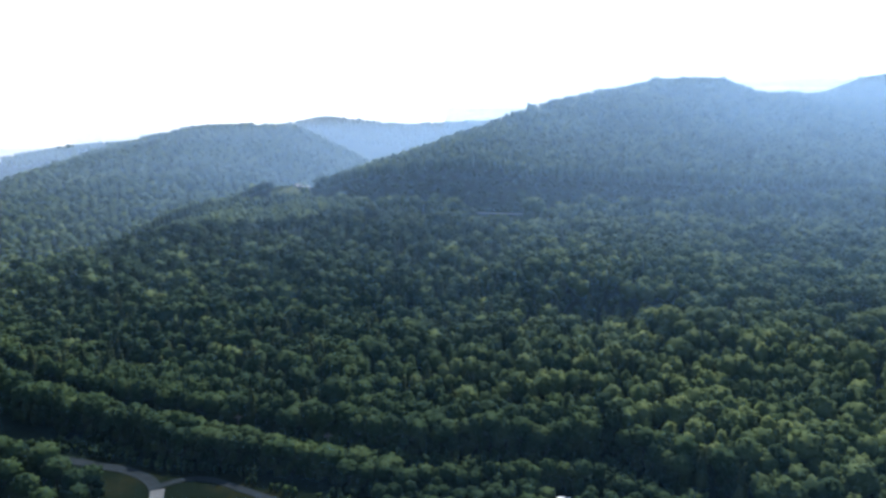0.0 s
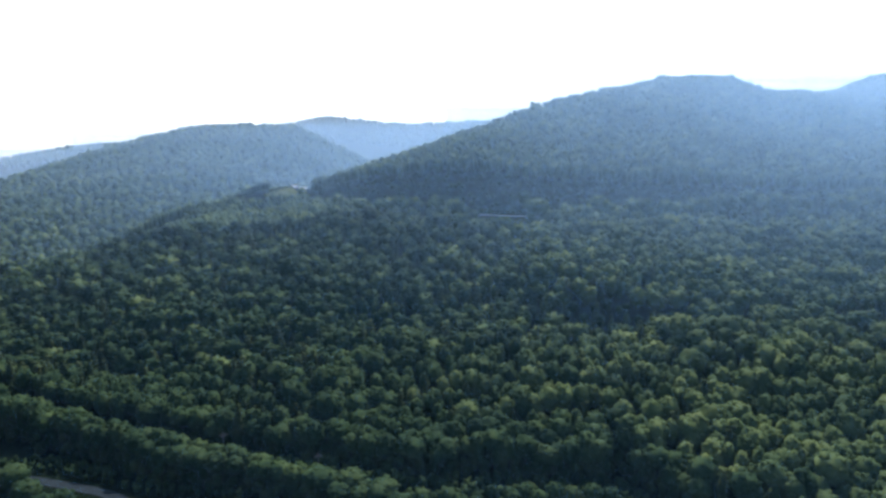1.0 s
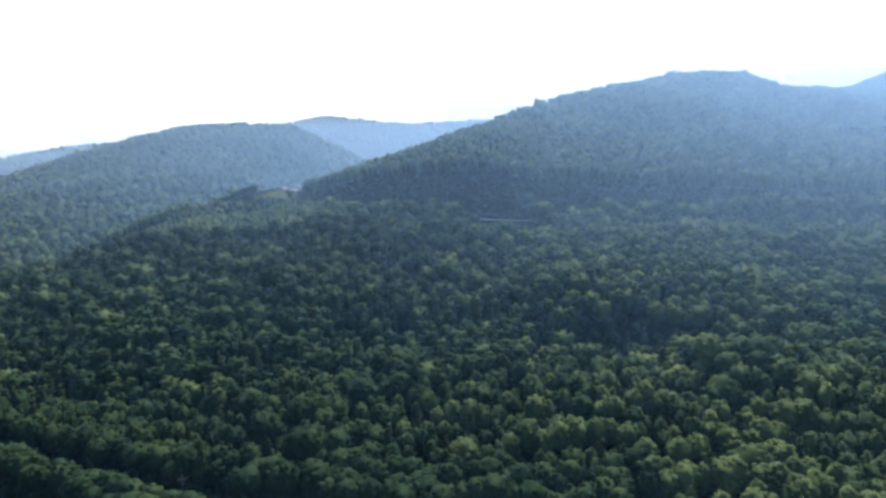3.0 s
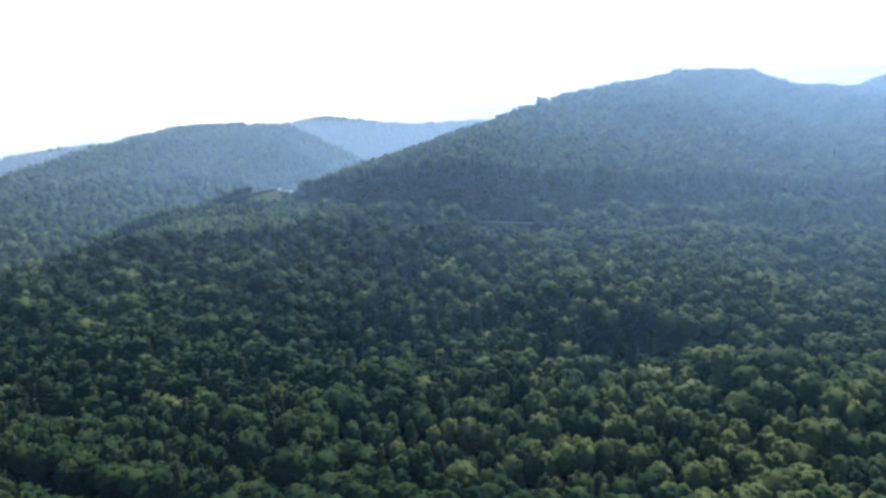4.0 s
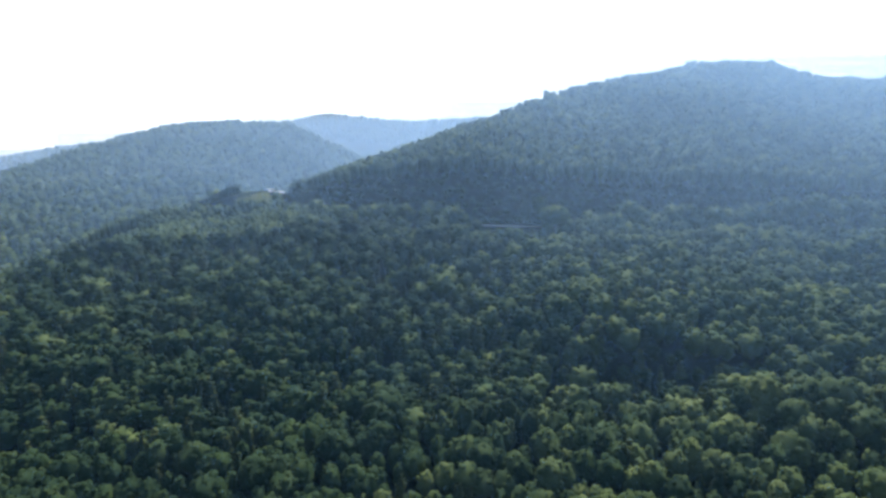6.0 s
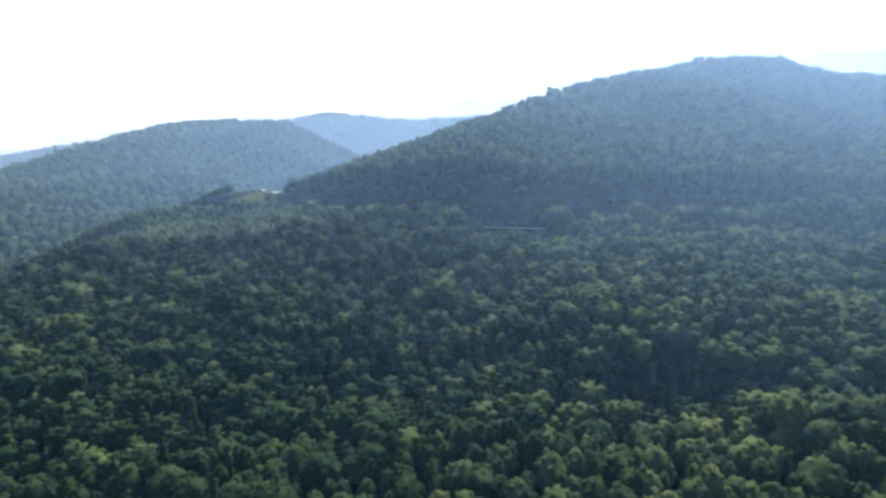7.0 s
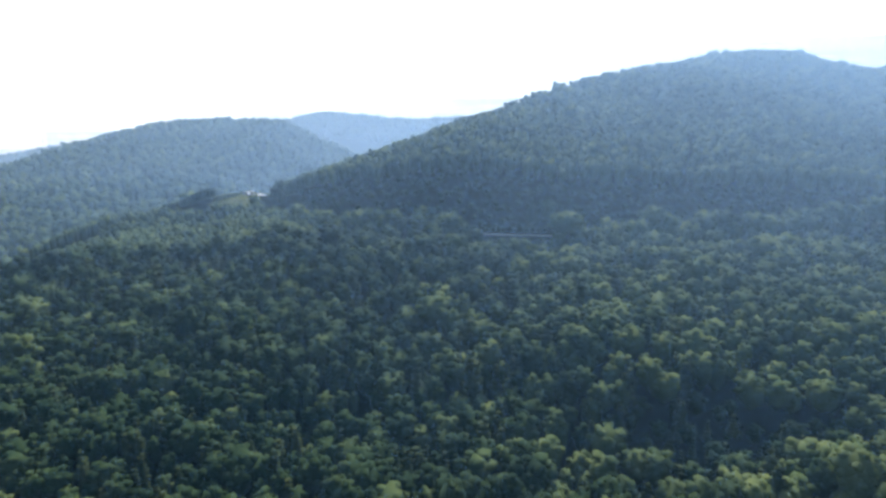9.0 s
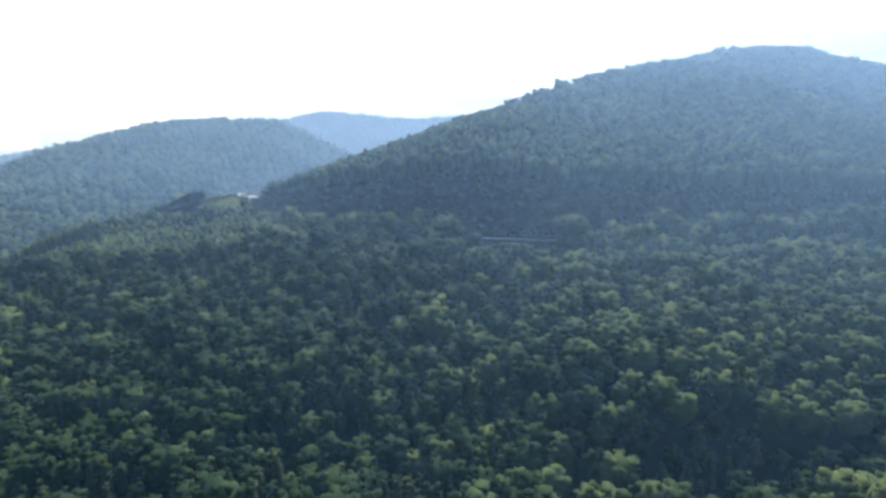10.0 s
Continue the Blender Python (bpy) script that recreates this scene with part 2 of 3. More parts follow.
def patch(name, x0, x1, y0, y1, inside, mat, lift, label, category, step=2.0):
    xs, ys = np.arange(x0, x1, step), np.arange(y0, y1, step)
    XX, YY = np.meshgrid(xs, ys)
    keep = inside(XX, YY)
    zz = ground_z(XX, YY) + lift
    index, v, f = {}, [], []
    for r in range(len(ys) - 1):
        for c in range(len(xs) - 1):
            if keep[r, c] and keep[r + 1, c] and keep[r, c + 1] and keep[r + 1, c + 1]:
                q = []
                for a, b in ((r, c), (r, c + 1), (r + 1, c + 1), (r + 1, c)):
                    if (a, b) not in index:
                        index[a, b] = len(v)
                        v.append((XX[a, b], YY[a, b], zz[a, b]))
                    q.append(index[a, b])
                f.append(q)
    ob = mesh_object(name, v, f, mat)
    return tagged(ob, label, category, kind="structure")


def meadow_area(x, y):
    return (y < 176 - 0.15 * np.abs(x + 90)) | (near_line(LANE, x, y) < 7)


patch("meadow", -300, 300, -260, 184, meadow_area, SHADED_GRASS, 0.05, "mown meadow beside the lane, darkened in colour for the trees' shade", "meadow", 4.0)


# ---- trees: templates at three finenesses ----
def ico(level):
    bm = bmesh.new()
    bmesh.ops.create_icosphere(bm, subdivisions=level, radius=1)
    v = np.array([p.co[:] for p in bm.verts])
    f = np.array([[p.index for p in q.verts] for q in bm.faces])
    bm.free()
    return v, f


ICO1, ICO2 = ico(1), ico(2)
rng = np.random.default_rng(7)


def sphere_dirs(n):
    k = np.arange(n) + 0.5
    z = 1 - 1.75 * k / n
    a = k * 2.39996 + rng.uniform(0, 6.28)
    r = np.sqrt(np.clip(1 - z * z, 0, 1))
    d = np.stack([r * np.cos(a), r * np.sin(a), z], 1) + rng.normal(0, 0.12, (n, 3))
    return d / np.linalg.norm(d, axis=1)[:, None]


def tufts(centre, radius, n, size, flat=1.0):
    """n ragged leaf tufts spread over a clump; returns vertices, triangles, normals."""
    d = sphere_dirs(n)
    tilt = d + rng.normal(0, 0.45, (n, 3))
    tilt /= np.linalg.norm(tilt, axis=1)[:, None]
    side = np.cross(tilt, rng.normal(0, 1, (n, 3)))
    side /= np.linalg.norm(side, axis=1)[:, None]
    other = np.cross(tilt, side)
    at = centre + d * radius * rng.uniform(0.82, 1.18, (n, 1)) * (1, 1, flat)
    s = size * rng.uniform(0.7, 1.3, (n, 1))
    quad = np.stack([at + side * s * rng.uniform(0.4, 1, (n, 1)), at + other * s * rng.uniform(0.4, 1, (n, 1)),
                     at - side * s * rng.uniform(0.4, 1, (n, 1)), at - other * s * rng.uniform(0.4, 1, (n, 1))], 1)
    quad[:, 1] += tilt * s * 0.25
    v = quad.reshape(-1, 3)
    b = np.arange(n)[:, None] * 4
    f = np.concatenate([b + (0, 1, 2), b + (0, 2, 3)])
    return v, f, np.repeat(d + 0.12 * tilt, 4, 0)


def joined(pieces):
    v, f, n, base = [], [], [], 0
    for pv, pf, pn in pieces:
        v.append(pv), f.append(pf + base), n.append(pn)
        base += len(pv)
    n = np.concatenate(n)
    return np.concatenate(v), np.concatenate(f), n / np.linalg.norm(n, axis=1)[:, None]


def clump(centre, radius, shape, squash=0.8):
    v, f = shape
    rough = 1 + rng.normal(0, 0.08, (len(v), 1))
    return centre + v * rough * radius * (1, 1, squash), f, v.copy()


def broadleaf(fine, slim=0.0, skirt=False):
    """A domed crown about 8 m across whose top stands 14 m over the ground: (vertices, triangles, normals)."""
    lobes, tuft_n, size = {0: (18, 8, 0.5), 1: (9, 4, 0.6), 2: (4, 0, 0)}[fine]
    wide, tall = rng.uniform(3.6, 4.7) - 1.0 * slim, rng.uniform(3.5, 4.5) + 1.4 * slim
    mid = np.array((0, 0, 13.6 - tall))
    v, f = ICO2 if fine == 0 else ICO1
    bumpy = 1 + rng.normal(0, 0.06, (len(v), 1))
    deep = (0, 1.5, 2.5)[fine]
    pieces = [(mid + v * bumpy * (0.9 * wide, 0.9 * wide, 0.92 * tall + deep) - (0, 0, deep), f, v.copy())]
    k = np.arange(lobes) + 0.5
    z = 1 - 1.35 * k / lobes
    a = k * 2.39996 + rng.uniform(0, 6.28)
    for zz, aa in zip(z, a):
        flat = math.sqrt(max(0.0, 1 - zz * zz)) * (1 - 0.3 * slim * max(0, zz))
        c = mid + np.array((math.cos(aa) * flat * wide, math.sin(aa) * flat * wide, zz * tall)) * rng.uniform(0.74, 0.92)
        r = rng.uniform(0.75, 1.3) * (1.0, 1.3, 1.65)[fine] * (1 - 0.15 * slim)
        pieces.append(clump(c, r * 0.95, ICO1, 0.85))
        if tuft_n:
            pieces.append(tufts(c, r * 1.02, tuft_n, size, 0.9))
    if skirt:  # branches down to the ground, as at an open edge
        for k in range(9):
            a, r = k * 0.698 + rng.uniform(-0.25, 0.25), rng.uniform(1.5, 2.1)
            c = np.array((math.cos(a) * wide * 0.72, math.sin(a) * wide * 0.72, (1.6, 3.6, 5.6)[k % 3] + rng.uniform(-0.5, 0.5)))
            pieces += [clump(c, r * 0.95, ICO1, 1.25), tufts(c, r, 8, 0.6, 1.1)]
    v, f, n = joined(pieces)
    whole = (v - mid) / (wide, wide, tall)
    whole /= np.linalg.norm(whole, axis=1)[:, None] + 1e-6
    n = (0.8, 0.8, 0.45)[fine] * n + (0.8, 0.8, 1.0)[fine] * whole + rng.normal(0, (0.38, 0.34, 0.08)[fine], n.shape)
    return v, f, n / np.linalg.norm(n, axis=1)[:, None]


def conifer(fine):
    """A ragged pointed crown, 17 m tall."""
    tiers, tuft_n, size = {0: (10, 14, 0.62), 1: (6, 6, 0.95), 2: (3, 3, 1.8)}[fine]
    pieces = []
    for k in range(tiers):
        u = (k + 0.5) / tiers
        z, r = 3 + 14 * u, 2.9 * (1 - u) ** 0.8 + 0.35
        off = np.array((*rng.normal(0, 0.25, 2), z))
        pieces.append(clump(off, r * 0.85, ICO1, 0.9))
        pieces.append(tufts(off, r, tuft_n, size))
    v, f, n = joined(pieces)
    cone = v * (1, 1, 0) / (np.linalg.norm(v[:, :2], axis=1)[:, None] + 0.3) + (0, 0, 0.7)
    n = 0.6 * n + cone
    return v, f, n / np.linalg.norm(n, axis=1)[:, None]


SLIM = (0.0, 0.3, 0.0, 0.7, 0.15, 1.0, 0.5)
KINDS = {fine: [broadleaf(fine, slim * (0.9, 0.7, 0.3)[fine]) for slim in SLIM] + [conifer(fine) for _ in range(2)] for fine in (0, 1, 2)}
EDGE = [broadleaf(0, 0.4 * slim, True) for slim in SLIM] + KINDS[0][7:]


def foliage_mesh(name, v, f, n, mat):
    me = bpy.data.meshes.new(name)
    me.vertices.add(len(v)), me.loops.add(3 * len(f)), me.polygons.add(len(f))
    me.vertices.foreach_set("co", np.ascontiguousarray(v, np.float32).ravel())
    me.loops.foreach_set("vertex_index", np.ascontiguousarray(f, np.int32).ravel())
    me.polygons.foreach_set("loop_start", np.arange(0, 3 * len(f), 3, dtype=np.int32))
    me.update(calc_edges=True)
    me.normals_split_custom_set_from_vertices(n.tolist())
    me.materials.append(mat)
    return me


def scatter(x0, x1, y0, y1, gap, keep):
    """Places about gap apart, shaken off a staggered grid."""
    rows = np.arange(y0, y1, gap * 0.866)
    cols = np.arange(x0, x1, gap)
    px = cols[None] + (np.arange(len(rows)) % 2)[:, None] * gap / 2 + rng.uniform(-0.36, 0.36, (len(rows), len(cols))) * gap
    py = rows[:, None] + rng.uniform(-0.36, 0.36, (len(rows), len(cols))) * gap
    px, py = px.ravel(), py.ravel()
    ok = keep(px, py)
    return px[ok], py[ok]


def stand(name, px, py, fine, mat, label, scale=1.0, conifers=0.12, tall=1.0, vary=0.27):
    """Many trees joined into one mesh, the conifers among them into another."""
    patch_of = np.array([noise.noise((x * 0.022, y * 0.022, 7.0)) for x, y in zip(px, py)])
    which = np.where(rng.random(len(px)) < conifers * (0.35 + 2.6 * smooth((patch_of + 0.05) / 0.35)), 7 + rng.integers(0, 2, len(px)), rng.integers(0, 7, len(px)))
    swell = np.array([noise.noise((x * 0.03, y * 0.03, 3.0)) + 0.5 * noise.noise((x * 0.09, y * 0.09, 9.0)) for x, y in zip(px, py)])
    for kinds, called, leaves, text in ((range(7), name, mat, label), (range(7, 9), "conifer_stand", NEEDLES, "dark conifers scattered through the " + label)):
        V, F, N, base = [], [], [], 0
        for k in kinds:
            sel = np.flatnonzero(which == k)
            if not len(sel):
                continue
            v, f, n = KINDS[fine][k]
            a = rng.uniform(0, 6.28, len(sel))
            q = np.clip(rng.lognormal(0.02, vary, len(sel)), 0.6, 1.7)
            s = scale * q * (1.15 if k > 6 else 1.05)
            h = scale * tall * (0.82 if k > 6 else 1.0) * (0.6 + 0.4 * q) * rng.uniform(0.94, 1.06, len(sel)) * np.clip(1 + 1.1 * vary * swell[sel], 0.8, 1.2)
            c, d = np.cos(a), np.sin(a)
            out = np.stack([(v[:, 0] * c[:, None] - v[:, 1] * d[:, None]) * s[:, None] + px[sel, None],
                            (v[:, 0] * d[:, None] + v[:, 1] * c[:, None]) * s[:, None] + py[sel, None],
                            v[:, 2] * h[:, None] + (ground_z(px[sel], py[sel]) - 0.2)[:, None]], 2)
            nn = np.stack([n[:, 0] * c[:, None] - n[:, 1] * d[:, None], n[:, 0] * d[:, None] + n[:, 1] * c[:, None],
                           np.broadcast_to(n[:, 2], (len(sel), len(n)))], 2)
            F.append((f[None] + (base + np.arange(len(sel)) * len(v))[:, None, None]).reshape(-1, 3))
            V.append(out.reshape(-1, 3)), N.append(nn.reshape(-1, 3))
            base += len(sel) * len(v)
        if V:
            ob = new(called, foliage_mesh(called, np.concatenate(V), np.concatenate(F), np.concatenate(N), leaves))
            tagged(ob, text, "forest", kind="stuff")


def in_sight(x, y):
    return np.abs(x) < 0.745 * y + 14


def clear(x, y):
    bank = (x > -180) & (x < -112) & (y > 434) & (y < 470)
    verge = (x > 3) & (x < 43) & (y > 341) & (y < 368)
    return (near_line(HIGH, x, y) > 6.5) & (near_line(CUT, x, y) > 7.0) & ~bank & ~verge


def on_bank(x, y):
    """The steep cut above the mountain road."""
    foot = np.minimum(370 + shift(x), np.interp(x, CREST_X, CREST_Y) - 1)
    return (y > foot - 1) & (y < foot + 8.5) & (x > -84) & (x < 330)


def above_cut(x, y):
    line = np.array(CUT)
    return y > np.interp(x, line[:, 0], line[:, 1], left=262, right=135) + 7.5 + 2.5 * smooth((x + 25) / 30)


# ---- single trees: the roadside row, the clump by the lane and the forest's front ----
def limbs_mesh(height, spread, seed):
    """A tapered trunk that forks into a few limbs."""
    r = random.Random(seed)
    bm = bmesh.new()

    def limb(a, b, ra, rb):
        axis = (b - a).normalized()
        side = axis.orthogonal().normalized()
        other = axis.cross(side)
        rings = []
        for p, q in ((a, ra), (a.lerp(b, 0.5) + side * r.uniform(-0.1, 0.1), (ra + rb) / 2), (b, rb)):
            rings.append([bm.verts.new(p + (side * math.cos(t) + other * math.sin(t)) * q) for t in (k * math.tau / 7 for k in range(7))])
        for u, w in zip(rings, rings[1:]):
            for k in range(7):
                bm.faces.new((u[k], u[(k + 1) % 7], w[(k + 1) % 7], w[k]))
        bm.faces.new(rings[0][::-1]), bm.faces.new(rings[-1])

    fork = Vector((r.uniform(-0.3, 0.3), r.uniform(-0.3, 0.3), height * 0.45))
    limb(Vector((0, 0, -0.4)), fork, 0.32, 0.2)
    for k in range(5):
        a = k * math.tau / 5 + r.uniform(-0.4, 0.4)
        tip = fork + Vector((math.cos(a) * spread, math.sin(a) * spread, height * r.uniform(0.25, 0.42)))
        limb(fork - Vector((0, 0, 0.3 * (k % 3))), tip, 0.16, 0.05)
    return bm


def single(kind, mat, name, label, crowns):
    """One tree as trunk and crown, at the origin."""
    v, f, n = crowns[kind]
    root = tagged(empty(name, pose(0, 0, 0)), label, "tree")
    part("trunk", limbs_mesh(13.0 if kind < 7 else 15.0, 2.2 if kind < 7 else 0.8, kind), BARK, root)
    crown = new("crown", foliage_mesh("crown", v, f, n, mat))
    crown.parent = root
    return root


ROW = [single(k, HARDWOOD, "broadleaf_tree", "full green broadleaf tree in the roadside row", EDGE) for k in range(7)]
FRONT = [single(k, HARDWOOD, "broadleaf_tree", "dark green broadleaf tree at the forest edge", EDGE) for k in range(7)] + \
        [single(k, NEEDLES, "conifer_tree", "slender dark conifer rising from the forest edge", KINDS[0]) for k in (7, 8)]
DOME = [single(2, LIGHTENED, "broadleaf_tree", "domed green tree beside the mountain road", EDGE)]
used = set()


def plant(models, k, x, y, size, tall, group):
    root = models[k]
    m = pose(x, y, float(ground_z(x, y)), 0, 0, rng.uniform(0, 360))
    if root in used:
        root = copy_thing(root, m)
    else:
        used.add(root)
        root.matrix_basis = m
    root.scale = (size, size, tall)
    return tagged(root, group=group)


ROW_LINE = [(-205, 233), (-168, 213), (-134, 199), (-110, 189), (-96, 183.5), (-72, 176.5), (-40, 169.5), (-15, 161)]
LOW_LINE = [(-15, 160), (-4, 161), (8, 162), (20, 163), (32, 166), (46, 161), (57, 152), (66, 140)]


def along(line, step):
    out = []
    for (ax, ay), (bx, by) in zip(line, line[1:]):
        n = max(1, round(math.hypot(bx - ax, by - ay) / step))
        out += [(ax + (bx - ax) * k / n, ay + (by - ay) * k / n) for k in range(n)]
    return out


def row_height(x):
    """The row grows lower toward its eastern end."""
    return float(np.interp(x, (-110, -70, -40, -15), (1.0, 0.86, 0.68, 0.64)))


for back_off in (0, 3.6):
    for x, y in along(ROW_LINE, 5.0):
        plant(ROW, int(rng.integers(0, 7)), x + rng.normal(0, 0.8), y + back_off + rng.normal(0, 0.7), rng.uniform(0.75, 1.0), rng.uniform(0.86, 1.06) * row_height(x), "roadside row of trees")
for x, y in along(LOW_LINE, 4.2):
    plant(ROW, int(rng.integers(0, 7)), x + rng.normal(0, 0.8), y + rng.normal(0, 1.2), rng.uniform(0.5, 0.75), rng.uniform(0.52, 0.72), "roadside row of trees")
low_x, low_y = scatter(-20, 62, 140, 164, 4.6, lambda x, y: (y < np.interp(x, (-20, 32, 46, 57, 66), (161, 164, 159, 150, 138)) - 2) & (np.hypot(x - 31.6, (y - 158.5) * 0.8) > 4.5)
                       & ~((np.abs(x - 31 * y / 158.5) < 3.2) & (y < 158)))
for x, y in zip(low_x, low_y):
    plant(ROW, int(rng.integers(0, 7)), x, y, rng.uniform(0.42, 0.66), rng.uniform(0.34, 0.55), "roadside row of trees")
for x, y, a, b in ((-140, 172, 1.15, 0.85), (-131, 167, 1.1, 0.9), (-122, 166, 1.2, 0.92), (-114, 160, 1.1, 0.85), (-106, 155, 1.0, 0.8), (-101, 149, 0.9, 0.7),
                   (-126, 157, 1.2, 0.9), (-116, 150, 1.1, 0.9), (-136, 160, 1.1, 0.9), (-147, 164, 1.2, 0.95), (-108, 145, 1.0, 0.8), (-128, 148, 1.1, 0.9), (-150, 176, 1.1, 0.85), (-158, 168, 1.1, 0.95), (-103, 158, 0.9, 0.75)):
    plant(ROW, int(rng.integers(0, 7)), x, y, 0.82 * a, b, "clump of trees by the lane")

px, py = scatter(-330, 330, 130, 232, 4.6, lambda x, y: in_sight(x, y) & above_cut(x, y) & clear(x, y))
front = np.argsort(near_line(CUT, px, py) + 0.15 * np.abs(px))[:95]
for k in front:
    plant(FRONT, int(rng.integers(0, 9)) if rng.random() < 0.4 else int(rng.integers(0, 7)), px[k], py[k], rng.uniform(0.75, 1.05), rng.uniform(0.8, 1.05), "trees along the forest edge")
rest = np.setdiff1d(np.arange(len(px)), front)
# Share of lightened leaves rises eastward, painting the sun's side brighter.
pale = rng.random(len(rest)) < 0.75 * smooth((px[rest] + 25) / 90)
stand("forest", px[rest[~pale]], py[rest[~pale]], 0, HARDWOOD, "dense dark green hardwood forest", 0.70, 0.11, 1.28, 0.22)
stand("forest", px[rest[pale]], py[rest[pale]], 0, LIGHTENED, "dense green hardwood forest, its leaves coloured lighter as if sunlit", 0.70, 0.08, 1.28, 0.22)


def hollow(x, y):
    """Where spruce fills the hollow on the slope."""
    return np.hypot((x - 67) / 28, (y - 248) / 10) < 1


for y0, y1, gap, size in ((232, 300, 4.6, 0.68), (300, 372, 5.4, 0.80)):
    px, py = scatter(-420, 420, y0, y1, gap, lambda x, y: in_sight(x, y) & clear(x, y) & (np.hypot(x - 45.5, y - 353) > 9))
    low = hollow(px, py)
    if low.any():
        # Darker leaf colour kept here also paints the hollow's shade.
        stand("forest", px[low], py[low], 1, HARDWOOD, "spruce and hardwood in a hollow, coloured dark for its shade too", 0.8 * size, 0.25, 0.85)
    # Here too the lightened leaves gain toward the sun's side, as painted light.
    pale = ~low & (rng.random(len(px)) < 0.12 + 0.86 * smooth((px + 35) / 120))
    stand("forest", px[pale], py[pale], 1, LIGHTENED, "green hardwood forest on the slope below the road", size, 0.10, 1.04)
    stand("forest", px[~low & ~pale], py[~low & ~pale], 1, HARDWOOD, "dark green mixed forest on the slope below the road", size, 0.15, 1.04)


def on_hill(x, y):
    return in_sight(x, y) & clear(x, y) & ~on_bank(x, y) & (x > -260) & (y < np.interp(x, CREST_X, CREST_Y) + 20) & ~((x > -140) & (x < -111) & (y > 440))


# Lightened leaf colour on all the hills adds to their hazy paleness.
px, py = scatter(-420, 60, 372, 450, 3.6, on_hill)
stand("forest", px, py, 2, LIGHTENED, "low green forest on the shoulder of the rounded hill", 0.50, 0.03, 1.3, 0.14)
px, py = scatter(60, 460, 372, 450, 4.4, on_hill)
stand("forest", px, py, 2, LIGHTENED, "green mixed forest on the flank of the rounded hill", 0.60, 0.05, 1.2, 0.16)
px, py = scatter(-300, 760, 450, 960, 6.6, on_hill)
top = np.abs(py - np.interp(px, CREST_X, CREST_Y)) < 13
stand("forest", px[~top], py[~top], 2, LIGHTENED, "green forest high on the rounded hill", 0.78, 0.0, 1.0, 0.18)
stand("forest", px[top], py[top], 1, LIGHTENED, "mixed forest on the skyline of the hill", 0.66, 0.0, 1.0, 0.13)
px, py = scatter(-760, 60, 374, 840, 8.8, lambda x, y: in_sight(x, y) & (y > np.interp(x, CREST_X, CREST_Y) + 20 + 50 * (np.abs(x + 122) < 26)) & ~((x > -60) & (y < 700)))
stand("forest", px, py, 2, LIGHTENED, "blue-green forest on the wooded ridge", 0.99, 0.0, 1.0, 0.13)
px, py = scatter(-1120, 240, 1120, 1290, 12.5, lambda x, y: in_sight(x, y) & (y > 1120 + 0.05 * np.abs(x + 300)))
stand("forest", px, py, 2, LIGHTENED, "pale far forest on the horizon", 1.1, 0.0, 1.0, 0.10)
screen = np.array([(x + rng.normal(0, 0.8) - (o * 0.6 if x < -15 else 0), y - o * (0.75 if x < -15 else 1) + rng.normal(0, 0.6)) for o in (5.5, 9.0)
                   for x, y in along([(-94, 436), (-58, 402), (-22, 375), (4, 366), (46, 364), (80, 366), (150, 369), (260, 373)], 4.0) if not 4 < x < 53])
west = screen[:, 0] < 20
stand("forest", screen[west, 0], screen[west, 1], 1, LIGHTENED, "green trees screening the road", 0.74, 0.0)
stand("forest", screen[~west, 0], screen[~west, 1], 1, LIGHTENED, "lower green trees screening the road", 0.62, 0.0)
for y0, y1, gap, size in ((341, 349, 4.2, 0.60), (349, 355, 2.8, 0.36), (355, 361, 1.8, 0.13)):
    px, py = scatter(3, 44, y0, y1, gap, lambda x, y: np.hypot(x - 46, y - 354) > 6)
    stand("forest", px, py, 1, LIGHTENED, "young green trees below the open stretch of road", size, 0.0, 1.0, 0.15)
# Brush added to darken the cut, where only deep shade lies.
px, py = scatter(-220, 75, 137, 245, 2.9, lambda x, y: ((near_line(CUT, x, y) < 7.5) | ((x > -24) & (y < 172) & ~above_cut(x, y))) & (np.hypot(x - 31.6, y - 158.5) > 4.0)
                 & (near_line(BRANCH, x, y) > 2.4) & ~((np.abs(x - 0.196 * y) < 2.5) & (y < 159)))
stand("undergrowth", px, py, 2, HARDWOOD, "low undergrowth added in the cut, dark-leaved for the shade there", 0.34, 0.0)

# Brush in place of shaded forest; its dark leaf colour deepens the shade.
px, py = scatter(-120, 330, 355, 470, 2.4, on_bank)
stand("undergrowth", px, py, 2, HARDWOOD, "low brush on the bank above the road, dark-leaved for its shade", 0.34, 0.0, 0.55, 0.12)

verge_x = (-190, -150, -128, -112, -100, -91.5, -84, -77, -69.5, -60, -49, -30, -5)
verge_y = (178, 182, 180, 176, 173, 168.4, 167.6, 169.8, 167.2, 162.3, 157, 152, 151)


def brushy(x, y):
    row = np.interp(x, [p[0] for p in ROW_LINE], [p[1] for p in ROW_LINE])
    patchy = np.array([noise.noise((a * 0.07, b * 0.07, 5.0)) > -0.05 for a, b in zip(x, y)])
    off = (near_line(LANE, x, y) > 3.2) & (near_line(BRANCH, x, y) > 2.6)
    return off & (y < row - 3) & (y > np.interp(x, verge_x, verge_y)) & patchy


px, py = scatter(-150, -10, 142, 190, 2.3, brushy)
stand("undergrowth", px, py, 2, HARDWOOD, "low dark brush along the lane and meadow", 0.2, 0.0)
plant(DOME, 0, 46, 354, 1.55, 1.32, "trees by the mountain road")

